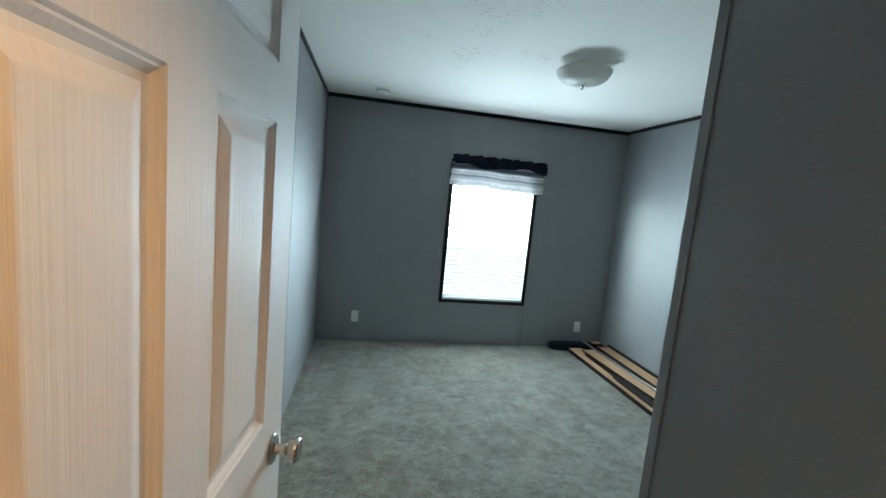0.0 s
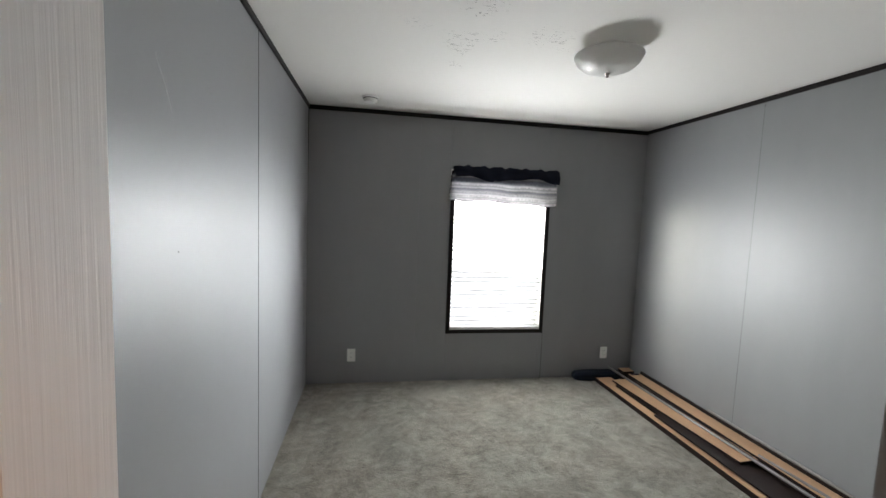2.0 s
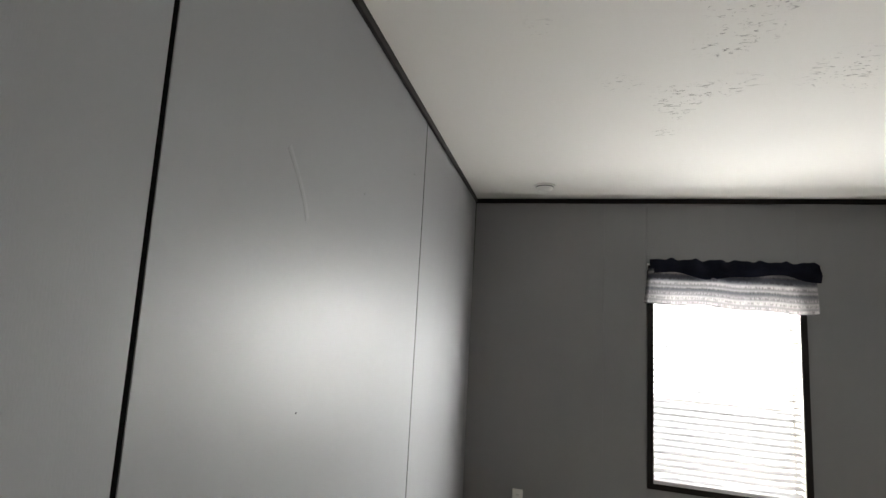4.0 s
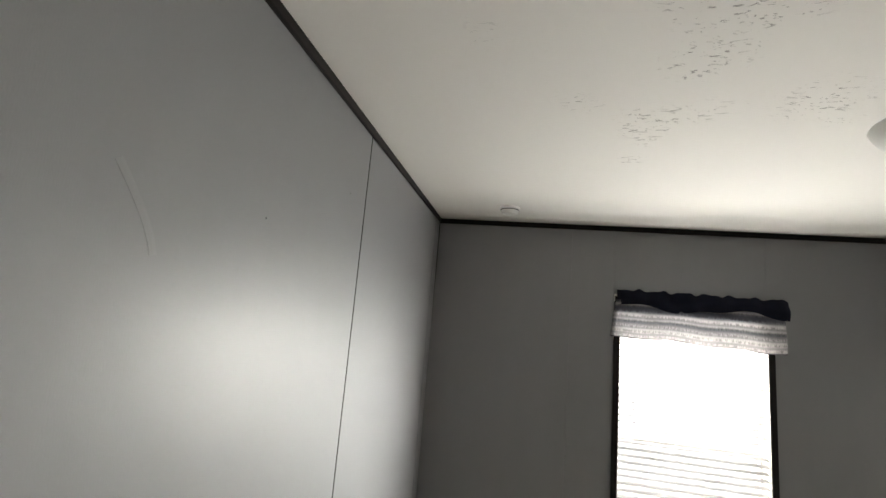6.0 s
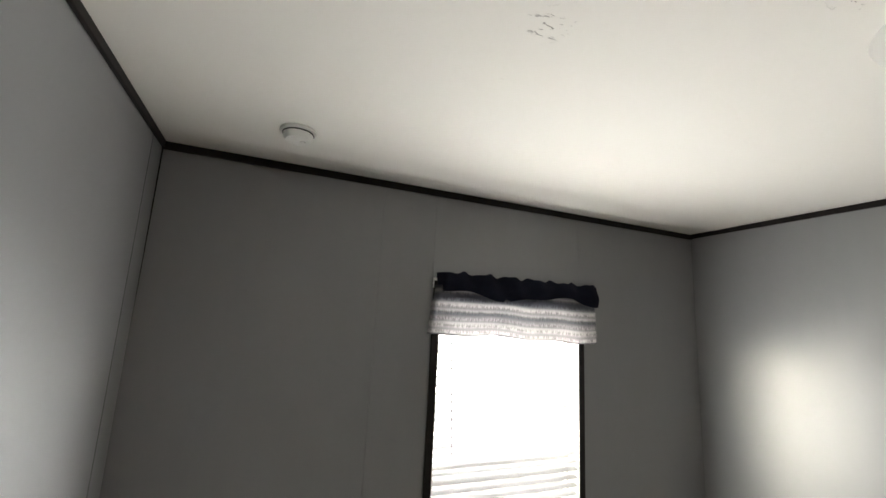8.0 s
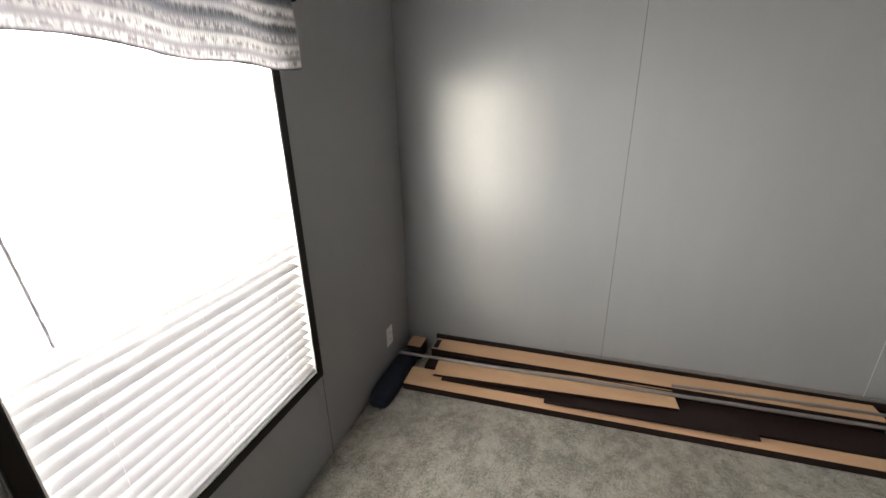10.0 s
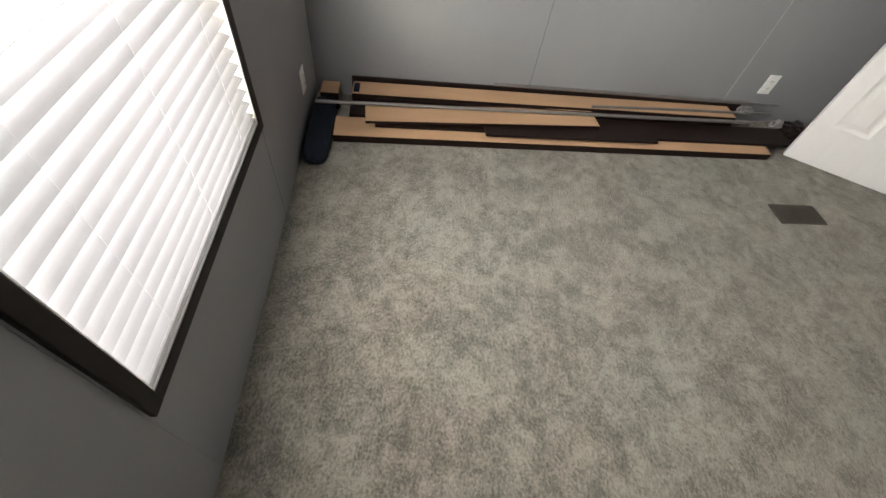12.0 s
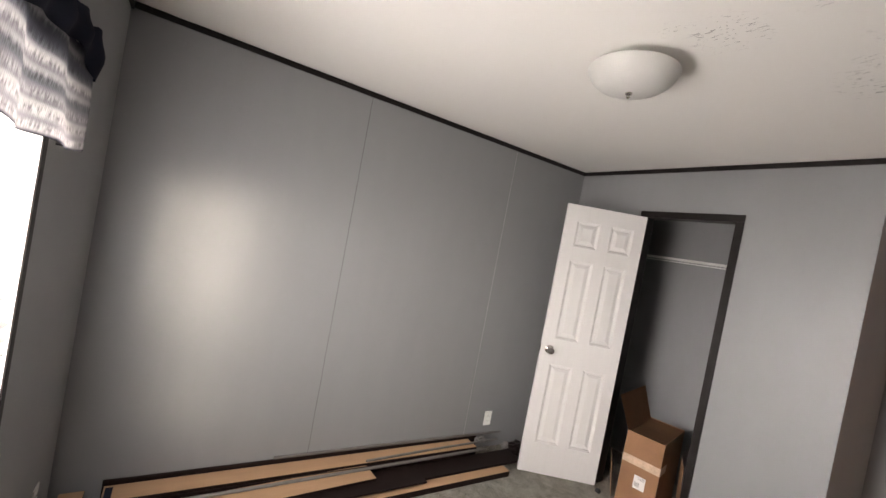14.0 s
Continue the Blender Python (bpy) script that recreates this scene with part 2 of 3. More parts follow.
def stripe_material():
    m = mat("striped_sheer_fabric", (0.6, 0.6, 0.64), 0.9, spec=0.1)
    n, k = m.node_tree.nodes, m.node_tree.links.new
    b = n["Principled BSDF"]
    tc, sep = n.new("ShaderNodeTexCoord"), n.new("ShaderNodeSeparateXYZ")
    no = n.new("ShaderNodeTexNoise")
    no.inputs["Scale"].default_value = 6
    k(tc.outputs["UV"], no.inputs[0])
    k(tc.outputs["UV"], sep.inputs[0])
    ad = n.new("ShaderNodeMath")
    ad.operation = "MULTIPLY_ADD"
    ad.inputs[1].default_value = 0.03
    k(no.outputs[0], ad.inputs[0]), k(sep.outputs[1], ad.inputs[2])
    r = n.new("ShaderNodeValToRGB")
    r.color_ramp.interpolation = "B_SPLINE"
    e = r.color_ramp.elements
    light, grey, dark = (0.50, 0.485, 0.48, 1), (0.17, 0.175, 0.19, 1), (0.07, 0.075, 0.10, 1)
    e[0].position, e[0].color = 0.0, (0.03, 0.032, 0.05, 1)
    e.new(0.025).color = (0.03, 0.032, 0.05, 1)
    e.new(0.05).color = light
    e[-1].position, e[-1].color = 1.0, dark
    for p, c in ((0.10, light), (0.14, grey), (0.18, light), (0.26, light), (0.30, grey), (0.34, light), (0.40, grey), (0.47, grey), (0.51, light),
                 (0.56, grey), (0.60, light), (0.64, light), (0.69, grey), (0.80, dark), (0.86, grey), (0.90, light), (0.94, grey)):
        e.new(p).color = c
    k(ad.outputs[0], r.inputs[0])
    tick, rows, both, dark_mix = n.new("ShaderNodeTexNoise"), n.new("ShaderNodeMath"), n.new("ShaderNodeMath"), n.new("ShaderNodeMix")
    tall, band = n.new("ShaderNodeMapping"), n.new("ShaderNodeMapRange")
    tall.inputs["Scale"].default_value = (130, 9, 1)
    tick.inputs["Scale"].default_value, tick.inputs["Detail"].default_value = 1.0, 1
    band.inputs[1].default_value, band.inputs[2].default_value, band.inputs[3].default_value, band.inputs[4].default_value = 0.40, 0.60, 0.0, 1.0
    k(tc.outputs["UV"], tall.inputs[0]), k(tall.outputs[0], tick.inputs[0]), k(tick.outputs[0], band.inputs[0])
    rows.operation, rows.inputs[1].default_value = "PINGPONG", 0.065
    k(sep.outputs[1], rows.inputs[0])
    both.operation = "MULTIPLY"
    k(band.outputs[0], both.inputs[0])
    amp = n.new("ShaderNodeMath")
    amp.operation, amp.inputs[1].default_value = "MULTIPLY", 9.0
    k(rows.outputs[0], amp.inputs[0]), k(amp.outputs[0], both.inputs[1])
    dark_mix.data_type, dark_mix.clamp_factor = "RGBA", True
    dark_mix.inputs[7].default_value = (0.05, 0.05, 0.06, 1)
    k(both.outputs[0], dark_mix.inputs[0]), k(r.outputs[0], dark_mix.inputs[6])
    r = dark_mix
    k(r.outputs[2], b.inputs["Base Color"])
    wv = n.new("ShaderNodeTexWave")
    wv.inputs["Scale"].default_value = 60
    k(tc.outputs["UV"], wv.inputs[0])
    bn = n.new("ShaderNodeBump")
    bn.inputs["Distance"].default_value = 0.0006
    k(wv.outputs[0], bn.inputs["Height"]), k(bn.outputs[0], b.inputs["Normal"])
    tr, ms = n.new("ShaderNodeBsdfTranslucent"), n.new("ShaderNodeMixShader")
    ms.inputs[0].default_value = 0.075
    k(r.outputs[2], tr.inputs[0])
    k(b.outputs[0], ms.inputs[1]), k(tr.outputs[0], ms.inputs[2]), k(ms.outputs[0], n["Material Output"].inputs[0])
    return m


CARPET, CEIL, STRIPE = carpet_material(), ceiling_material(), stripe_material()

# ---- mesh helpers ----


def part(name, bm, material, parent=None, label="", smooth=False):
    me = bpy.data.meshes.new(name)
    bm.normal_update()
    bm.to_mesh(me)
    bm.free()
    me.materials.append(material)
    if smooth:
        for p in me.polygons:
            p.use_smooth = True
        me.set_sharp_from_angle(angle=radians(38))
    ob = new(name, me)
    if parent:
        ob.parent = parent
    if label:
        ob["label"] = label
    return ob


def empty(name, m=None):
    ob = new(name)
    ob.empty_display_size = 0.1
    if m:
        ob.matrix_world = m
    return ob


def box(bm, x0, x1, y0, y1, z0, z1, bev=0.0):
    c = [(x0, y0, z0), (x1, y0, z0), (x1, y1, z0), (x0, y1, z0), (x0, y0, z1), (x1, y0, z1), (x1, y1, z1), (x0, y1, z1)]
    v = [bm.verts.new(p) for p in c]
    f = [bm.faces.new([v[i] for i in q]) for q in ((3, 2, 1, 0), (4, 5, 6, 7), (0, 1, 5, 4), (1, 2, 6, 5), (2, 3, 7, 6), (3, 0, 4, 7))]
    if bev:
        edges = list({e for q in f for e in q.edges})
        bmesh.ops.bevel(bm, geom=edges, offset=bev, segments=2, affect="EDGES", profile=0.6)
    return bm


def B(*a):
    return box(bmesh.new(), *a)


def lathe(profile, axis="z", at=(0, 0, 0), seg=32, wob=None):
    """Profile of (radius, height), turned round an axis through the point at."""
    bm = bmesh.new()
    rings = []
    for r, h in profile:
        ring = []
        for i in range(seg):
            a = 2 * math.pi * i / seg
            rr = r * (1 + (wob(a, r) if wob else 0))
            p = (rr * math.cos(a), rr * math.sin(a), h)
            if axis == "x":
                p = (p[2], p[0], p[1])
            elif axis == "y":
                p = (p[0], p[2], -p[1])
            ring.append(bm.verts.new((p[0] + at[0], p[1] + at[1], p[2] + at[2])))
        rings.append(ring)
    for a, b in zip(rings, rings[1:]):
        for i in range(seg):
            bm.faces.new((a[i], a[(i + 1) % seg], b[(i + 1) % seg], b[i]))
    bm.faces.new(rings[0][::-1])
    bm.faces.new(rings[-1])
    bmesh.ops.recalc_face_normals(bm, faces=bm.faces)
    return bm


def tube(bm, pts, r, seg=8):
    pts = [Vector(p) for p in pts]
    rings = []
    for i, p in enumerate(pts):
        d = (pts[min(i + 1, len(pts) - 1)] - pts[max(i - 1, 0)]).normalized()
        q = d.to_track_quat("Z", "Y")
        rings.append([bm.verts.new(p + q @ Vector((r * math.cos(2 * math.pi * k / seg), r * math.sin(2 * math.pi * k / seg), 0))) for k in range(seg)])
    for a, b in zip(rings, rings[1:]):
        for k in range(seg):
            bm.faces.new((a[k], a[(k + 1) % seg], b[(k + 1) % seg], b[k]))
    bm.faces.new(rings[0][::-1])
    bm.faces.new(rings[-1])
    return bm


def sheet(nu, nv, fn, thick=0.0, uv=False):
    """A grid of points fn(u, v), u and v from 0 to 1, with its thickness."""
    bm = bmesh.new()
    g = [[bm.verts.new(fn(i / nu, j / nv)) for j in range(nv + 1)] for i in range(nu + 1)]
    lay = bm.loops.layers.uv.new("UVMap") if uv else None
    for i in range(nu):
        for j in range(nv):
            f = bm.faces.new((g[i][j], g[i + 1][j], g[i + 1][j + 1], g[i][j + 1]))
            if uv:
                for lp, (a, b) in zip(f.loops, ((i, j), (i + 1, j), (i + 1, j + 1), (i, j + 1))):
                    lp[lay].uv = (a / nu, b / nv)
    if thick:
        bmesh.ops.solidify(bm, geom=bm.faces[:], thickness=thick)
    return bm


def structure(name, bm, material, label):
    return tagged(part(name, bm, material), label, kind="structure")


# ---- structure ----
floor = structure("floor", B(-0.12, W + 0.12, -1.6, L + 0.02, -0.12, 0.0), CARPET, "grey plush wall-to-wall carpet with worn, blotchy pile")


def ceiling_height(x, y):
    d = L - y
    along = min(1, max(0, min(x, W - x) - 0.03) / 0.35) * 0.35 + min(1, max(0, W - x - 0.03) / 0.35) * 0.65 * math.exp(-((x - 2.1) / 1.0) ** 2) + 0.12 * math.sin(2.3 * x)
    # dip added to the shape to darken a band like the valance's shadow
    shade_dip = -0.040 * math.exp(-((d - 0.20) / 0.075) ** 2) * along
    wave = 0.0015 * math.sin(1.9 * x + 0.6) * math.sin(2.1 * y)
    return H + shade_dip + wave * min(1, d * 2)


def make_ceiling():
    bm = bmesh.new()
    nx, ny = 60, 150
    x0, x1, y0, y1 = -0.02, W + 0.02, -0.1, L + 0.02
    g = [[bm.verts.new((x0 + (x1 - x0) * i / nx, y0 + (y1 - y0) * j / ny, ceiling_height(x0 + (x1 - x0) * i / nx, y0 + (y1 - y0) * j / ny)))
          for j in range(ny + 1)] for i in range(nx + 1)]
    for i in range(nx):
        for j in range(ny):
            bm.faces.new((g[i][j], g[i][j + 1], g[i + 1][j + 1], g[i + 1][j]))
    box(bm, -0.12, W + 0.12, -0.1, L + 0.12, H + 0.03, H + 0.13)
    return bm


structure("ceiling", make_ceiling(), CEIL, "white textured plasterboard ceiling with rough patches and an added dip for the shadow band beside the outside wall")
for p in bpy.data.objects["ceiling"].data.polygons:
    p.use_smooth = len(p.vertices) == 4 and p.area < 0.01


def wall(name, label, slabs, panels, gap=GAP, seams=(), bevel=0.0012):
    """Backing slabs, and the panels fixed to them as parts; all as (x0, x1, y0, y1, z0, z1)."""
    bm = bmesh.new()
    for s in slabs:
        box(bm, *s)
    ob = structure(name, bm, gap, label)
    for s in panels:
        part("panel", B(*s, bevel), WALL, ob)
    for s in seams:
        part("seam", B(*s), gap, ob, "dark seam between wall panels")
    return ob


# pale colour stands for light caught on a panel's edge
SEAM_GLINT = mat("seam_edge_highlight", (0.38, 0.38, 0.37), 0.42)


P, YS = 0.008, 0.034
GREY = "grey painted vinyl-faced wall panels with thin vertical seams"
wall("wall_west", GREY, [(-0.12, -P, -0.1, L + 0.12, 0, H + 0.03)],
     [(-P, 0, YS, 1.282, 0, H), (-P, 0, 1.290, 2.501, 0, H), (-P, 0, 2.510, 3.862, 0, H), (-P, 0, 3.867, L, 0, H)],
     seams=[(-P, -0.0006, 1.2825, 1.2895, 0, H), (-P, -0.0006, 2.5015, 2.5095, 0, H), (-P, -0.0006, 3.8625, 3.8665, 0, H)])
wall("wall_east", GREY, [(W + P, W + 0.12, -0.1, L + 0.12, 0, H + 0.03)],
     [(W, W + P, YS, 0.40, 0, H), (W, W + P, 0.403, 1.579, 0, H), (W, W + P, 1.5815, 2.7948, 0, H), (W, W + P, 2.7962, L, 0, H)])
for y0, y1 in ((1.5785, 1.5825),):
    part("seam", B(W + 0.0006, W + P, 2.7948, 2.7962, 0, H - 0.03), GAP, bpy.data.objects["wall_east"], "dark seam between wall panels")
    # highlight along this seam's edge, painted as a pale strip
    part("seam", B(W - 0.0015, W + P, y0, y1, 0, H - 0.03), SEAM_GLINT, bpy.data.objects["wall_east"], "seam between wall panels, its edge highlight painted pale")
WX0, WX1, WZ0, WZ1 = 1.270, 2.144, 0.485, 1.90
wall("wall_north", GREY, [(-0.12, WX0, L + P, L + 0.12, 0, H + 0.03), (WX1, W + 0.12, L + P, L + 0.12, 0, H + 0.03),
                          (WX0, WX1, L + P, L + 0.12, 0, WZ0), (WX0, WX1, L + P, L + 0.12, WZ1, H + 0.03)],
     [(0, 0.9496, L, L + P, 0, H), (0.9503, 1.2296, L, L + P, 0, H), (1.2304, 2.1425, L, L + P, 0, WZ0), (1.2304, 2.1435, L, L + P, WZ1, H),
      (1.231, WX0, L, L + P, WZ0 + 0.001, WZ1 - 0.001), (2.144, 2.1865, L, L + P, 0, WZ0 - 0.03), (2.1895, W, L, L + P, 0, WZ0 - 0.03), (2.144, W, L, L + P, WZ0 - 0.03, H)], bevel=0.0006, seams=[(2.1865, 2.1895, L + 0.0004, L + P, 0, 0.448)])
bm = bmesh.new()
tri = [(0.0004, L - 0.0004, H - 0.03), (0.0050, L - 0.0004, H - 0.03), (0.0042, L - 0.0004, 2.05), (0.0012, L - 0.0004, 1.70)]
a, b = [bm.verts.new(p) for p in tri], [bm.verts.new((x, y - 0.0008, z)) for x, y, z in tri]
bm.faces.new(a), bm.faces.new(b[::-1])
for q in range(4):
    bm.faces.new((a[q], b[q], b[(q + 1) % 4], a[(q + 1) % 4]))
bmesh.ops.recalc_face_normals(bm, faces=bm.faces)
part("corner_gap", bm, GAP, bpy.data.objects["wall_north"], "dark open gap where two wall panels part in the corner")
OX0, OX1, OZ = 1.885, 2.490, 2.062
wall("wall_closet_front", GREY, [(XC + P, OX0, YC - 0.09, YC - P, 0, H + 0.03), (OX1, W + P, YC - 0.09, YC - P, 0, H + 0.03), (OX0, OX1, YC - 0.09, YC - P, OZ, H + 0.03)],
     [(XC, OX0, YC - P, YC, 0, H), (OX1, W, YC - P, YC, 0, H), (OX0, OX1, YC - P, YC, OZ, H),
      (XC + 0.092, OX0, YC - 0.098, YC - 0.09, 0, H), (OX1, W, YC - 0.098, YC - 0.09, 0, H)], bevel=0.0)
wall("wall_closet_side", GREY, [(XC + P, XC + 0.09, YS, YC - 0.09, 0, H + 0.03)],
     [(XC, XC + P, YS, YC - P, 0, H), (XC + 0.09, XC + 0.098, YS, YC - 0.098, 0, H)])
DX0, DX1, DZ = 0.207, 0.975, 2.065
wall("wall_south", GREY, [(-0.12, DX0, YS - 0.1, YS - P, 0, H + 0.03), (DX1, W + 0.12, YS - 0.1, YS - P, 0, H + 0.03), (DX0, DX1, YS - 0.1, YS - P, DZ, H + 0.03)],
     [(0, DX0, YS - P, YS, 0, H), (DX1, XC, YS - P, YS, 0, H), (DX0 + 0.001, DX1 - 0.001, YS - P, YS, DZ, H), (XC + 0.098, W, YS - P, YS, 0, H)])
HALL = "plain painted hallway wall"
structure("wall_hall_south", B(-0.7, W + 0.12, -1.72, -1.6, 0, H + 0.03), mat("hall_wall_paint", (0.42, 0.38, 0.33), 0.6, var=0.05, scale=2), HALL)
structure("wall_hall_west", B(-0.82, -0.7, -1.72, -0.066, 0, H + 0.03), bpy.data.materials["hall_wall_paint"], HALL)
structure("wall_hall_east", B(W, W + 0.12, -1.6, -0.066, 0, H + 0.03), bpy.data.materials["hall_wall_paint"], HALL)
structure("ceiling_hall", B(-0.82, W + 0.12, -1.72, -0.10, H + 0.03, H + 0.13), CEIL, "white hallway ceiling")
structure("floor_hall", B(-0.82, -0.12, -1.72, -0.1, -0.12, 0), CARPET, "grey hallway carpet")
structure("wall_hall_north", B(-0.82, -0.12, -0.066, 0.034, 0, H + 0.03), bpy.data.materials["hall_wall_paint"], HALL)


def trim(name, *a):
    return structure(name, B(*a, 0.004), TRIM, "dark espresso wall-top trim strip")


T, TH = 0.013, 0.032
trim("trim_west", 0.0, T, YS, L - T, H - TH, H - 0.001)
trim("trim_east", W - T, W, YC, L - T, H - TH, H - 0.001)
trim("trim_north", 0.0, W, L - T, L, H - TH - 0.006, H - 0.003)
trim("trim_closet_front", XC - T, W - T, YC, YC + T, H - TH, H - 0.001)
trim("trim_closet_side", XC - T, XC, YS, YC, H - TH, H - 0.001)
structure("corner_trim", B(XC - 0.006, XC + 0.003, YC - 0.03, YC + 0.003, 0, H - TH, 0.0015), WALL, "grey painted outside-corner moulding")


def casing(name, x0, x1, z1, y0, y1, w, label):
    bm = bmesh.new()
    box(bm, x0 - w, x0, y0, y1, 0, z1, 0.003)
    box(bm, x1, x1 + w, y0, y1, 0, z1, 0.003)
    box(bm, x0 - w, x1 + w, y0 - 0.001, y1 + 0.001, z1, z1 + w, 0.003)
    return structure(name, bm, TRIM, label)


casing("closet_casing", OX0 + 0.008, OX1 - 0.002, OZ - 0.01, YC - 0.10, YC + 0.012, 0.045, "dark espresso closet door casing")
casing("entry_casing", DX0 + 0.01, DX1 - 0.01, DZ - 0.01, -0.078, 0.046, 0.045, "dark espresso entry door casing")

def mark(name, label, m, bm, material):
    ob = tagged(part(name, bm, material), label, kind="structure")
    ob.matrix_world = m
    return ob


for y, z in ((1.915, 1.93), (1.66, 1.41), (2.36, 2.12)):
    mark("nail_hole", "small dark nail hole in the grey wall panel", pose(0, y, z), lathe([(0.0021, 0.0), (0.0019, 0.0006)], "x", seg=10), GAP)
bm = tube(bmesh.new(), [(0.0003, 1.555 + 0.09 * math.sin(1.2 * k / 8), 1.935 - 0.13 * k / 8) for k in range(9)], 0.008, 6)
for v in bm.verts:
    v.co.x *= 0.15
mark("wall_scratch", "pale curved scuff on the grey wall panel", pose(0, 0, 0), bm, SCUFF)

# ---- doors ----


def six_panel_door(name, width, height, m, label, knob=NICKEL):
    """A leaf along +x from its hinges at x = 0, faces at y = 0 and y = 0.035; the knob at its far edge."""
    T_ = 0.035
    door = tagged(empty(name, m), label, kind="structure")
    xs = [(w_ * width / 0.764, v_ * width / 0.764) for w_, v_ in ((0.103, 0.317), (0.424, 0.650))]
    zs = [(0.23, 0.83), (1.022, 1.618), (1.722, height - 0.115)]
    holes = [(a, b, c, d) for a, b in xs for c, d in zs]
    bm = bmesh.new()
    gx = sorted({0, width, *[v for a in xs for v in a]})
    gz = sorted({0, height, *[v for a in zs for v in a]})
    for face_y, sign in ((0.0, -1), (T_, 1)):
        for i in range(len(gx) - 1):
            for j in range(len(gz) - 1):
                x0, x1, z0, z1 = gx[i], gx[i + 1], gz[j], gz[j + 1]
                if (x0, x1, z0, z1) in holes:
                    rings = []
                    for inset, depth in ((0, 0), (0.004, 0.0035), (0.007, 0.004), (0.016, 0.0105), (0.024, 0.0105)):
                        y = face_y - sign * depth
                        rings.append([bm.verts.new(p) for p in ((x0 + inset, y, z0 + inset), (x1 - inset, y, z0 + inset), (x1 - inset, y, z1 - inset), (x0 + inset, y, z1 - inset))])
                    for a, b in zip(rings, rings[1:]):
                        for q in range(4):
                            f = (a[q], a[(q + 1) % 4], b[(q + 1) % 4], b[q])
                            bm.faces.new(f if sign < 0 else f[::-1])
                    bm.faces.new(rings[-1] if sign < 0 else rings[-1][::-1])
                else:
                    v = [bm.verts.new(p) for p in ((x0, face_y, z0), (x1, face_y, z0), (x1, face_y, z1), (x0, face_y, z1))]
                    bm.faces.new(v if sign < 0 else v[::-1])
    for q in (((0, 0, 0), (0, T_, 0), (0, T_, height), (0, 0, height)), ((width, 0, 0), (width, 0, height), (width, T_, height), (width, T_, 0)),
              ((0, 0, 0), (width, 0, 0), (width, T_, 0), (0, T_, 0)), ((0, 0, height), (0, T_, height), (width, T_, height), (width, 0, height))):
        bm.faces.new([bm.verts.new(p) for p in q])
    bmesh.ops.remove_doubles(bm, verts=bm.verts, dist=0.0002)
    part("leaf", bm, DOOR, door)
    for (x0, x1, z0, z1) in holes:
        for face_y, s in ((0.0, 1), (T_, -1)):
            bm = bmesh.new()
            ins = ((0.0245, 0.0125), (0.027, 0.0095), (0.034, 0.0070), (0.048, 0.0028), (0.052, 0.0024))
            rings = [[bm.verts.new(p) for p in ((x0 + i_, face_y + s * d, z0 + i_), (x1 - i_, face_y + s * d, z0 + i_), (x1 - i_, face_y + s * d, z1 - i_), (x0 + i_, face_y + s * d, z1 - i_))] for i_, d in ins]
            for a, b in zip(rings, rings[1:]):
                for q in range(4):
                    f = (a[q], a[(q + 1) % 4], b[(q + 1) % 4], b[q])
                    bm.faces.new(f if s > 0 else f[::-1])
            bm.faces.new(rings[-1] if s > 0 else rings[-1][::-1])
            bm.faces.new(rings[0][::-1] if s > 0 else rings[0])
            part("raised_panel", bm, DOOR, door)
    kx, kz = width - 0.062, 0.935
    prof = [(0.031, -0.001), (0.032, 0.004), (0.028, 0.008), (0.013, 0.011), (0.0105, 0.020), (0.0105, 0.030), (0.016, 0.034), (0.0235, 0.041), (0.027, 0.050), (0.0265, 0.056), (0.022, 0.061), (0.008, 0.063)]
    kn = part("door_knob", lathe([(r, -h) for r, h in prof], "y", (kx, 0, kz)), knob, door, "satin nickel round door knob", True)
    kn2 = part("door_knob", lathe([(r, h + T_) for r, h in prof], "y", (kx, 0, kz)), knob, door, "satin nickel round door knob", True)
    part("latch_plate", B(width - 0.0005, width + 0.0015, 0.006, 0.029, kz - 0.028, kz + 0.028, 0.0006), knob, door)
    for z in (0.20, 1.0, 1.80):
        bm = tube(bmesh.new(), [(-0.004, -0.006, z), (-0.004, -0.006, z + 0.088)], 0.006, 10)
        box(bm, -0.002, 0.0, -0.002, 0.030, z, z + 0.088)
        part("hinge", bm, knob, door)
    return door


# the entry leaf stands open into the room, its hall face towards the middle of the doorway
ang = math.degrees(math.atan2(0.758, 0.081))
six_panel_door("door_1", 0.764, 2.035, pose(0.229, 0.042, 0.014, 0, 0, ang), "white six-panel interior door standing wide open beside the grey wall")
six_panel_door("door_2", 0.582, 2.030, pose(2.482, 0.802, 0.014, 0, 0, math.degrees(math.atan2(0.476, 0.330))),
               "white six-panel closet door standing open in front of the dark closet opening")

# ---- window ----
window = tagged(empty("window_1", pose(0, 0, 0)), "dark-framed window with bright daylight behind it", kind="structure")
bm = bmesh.new()
cw = 0.036
for a in ((WX0 - cw, WX0 + 0.001, L - 0.014, L, WZ0 - cw, WZ1 + cw), (WX1 - 0.001, WX1 + cw, L - 0.014, L, WZ0 - cw, WZ1 + cw),
          (WX0, WX1, L - 0.0135, L - 0.0005, WZ0 - cw, WZ0 + 0.001), (WX0, WX1, L - 0.0135, L - 0.0005, WZ1 - 0.001, WZ1 + cw)):
    box(bm, *a, 0.003)
part("window_frame", bm, TRIM, window)
bm = bmesh.new()
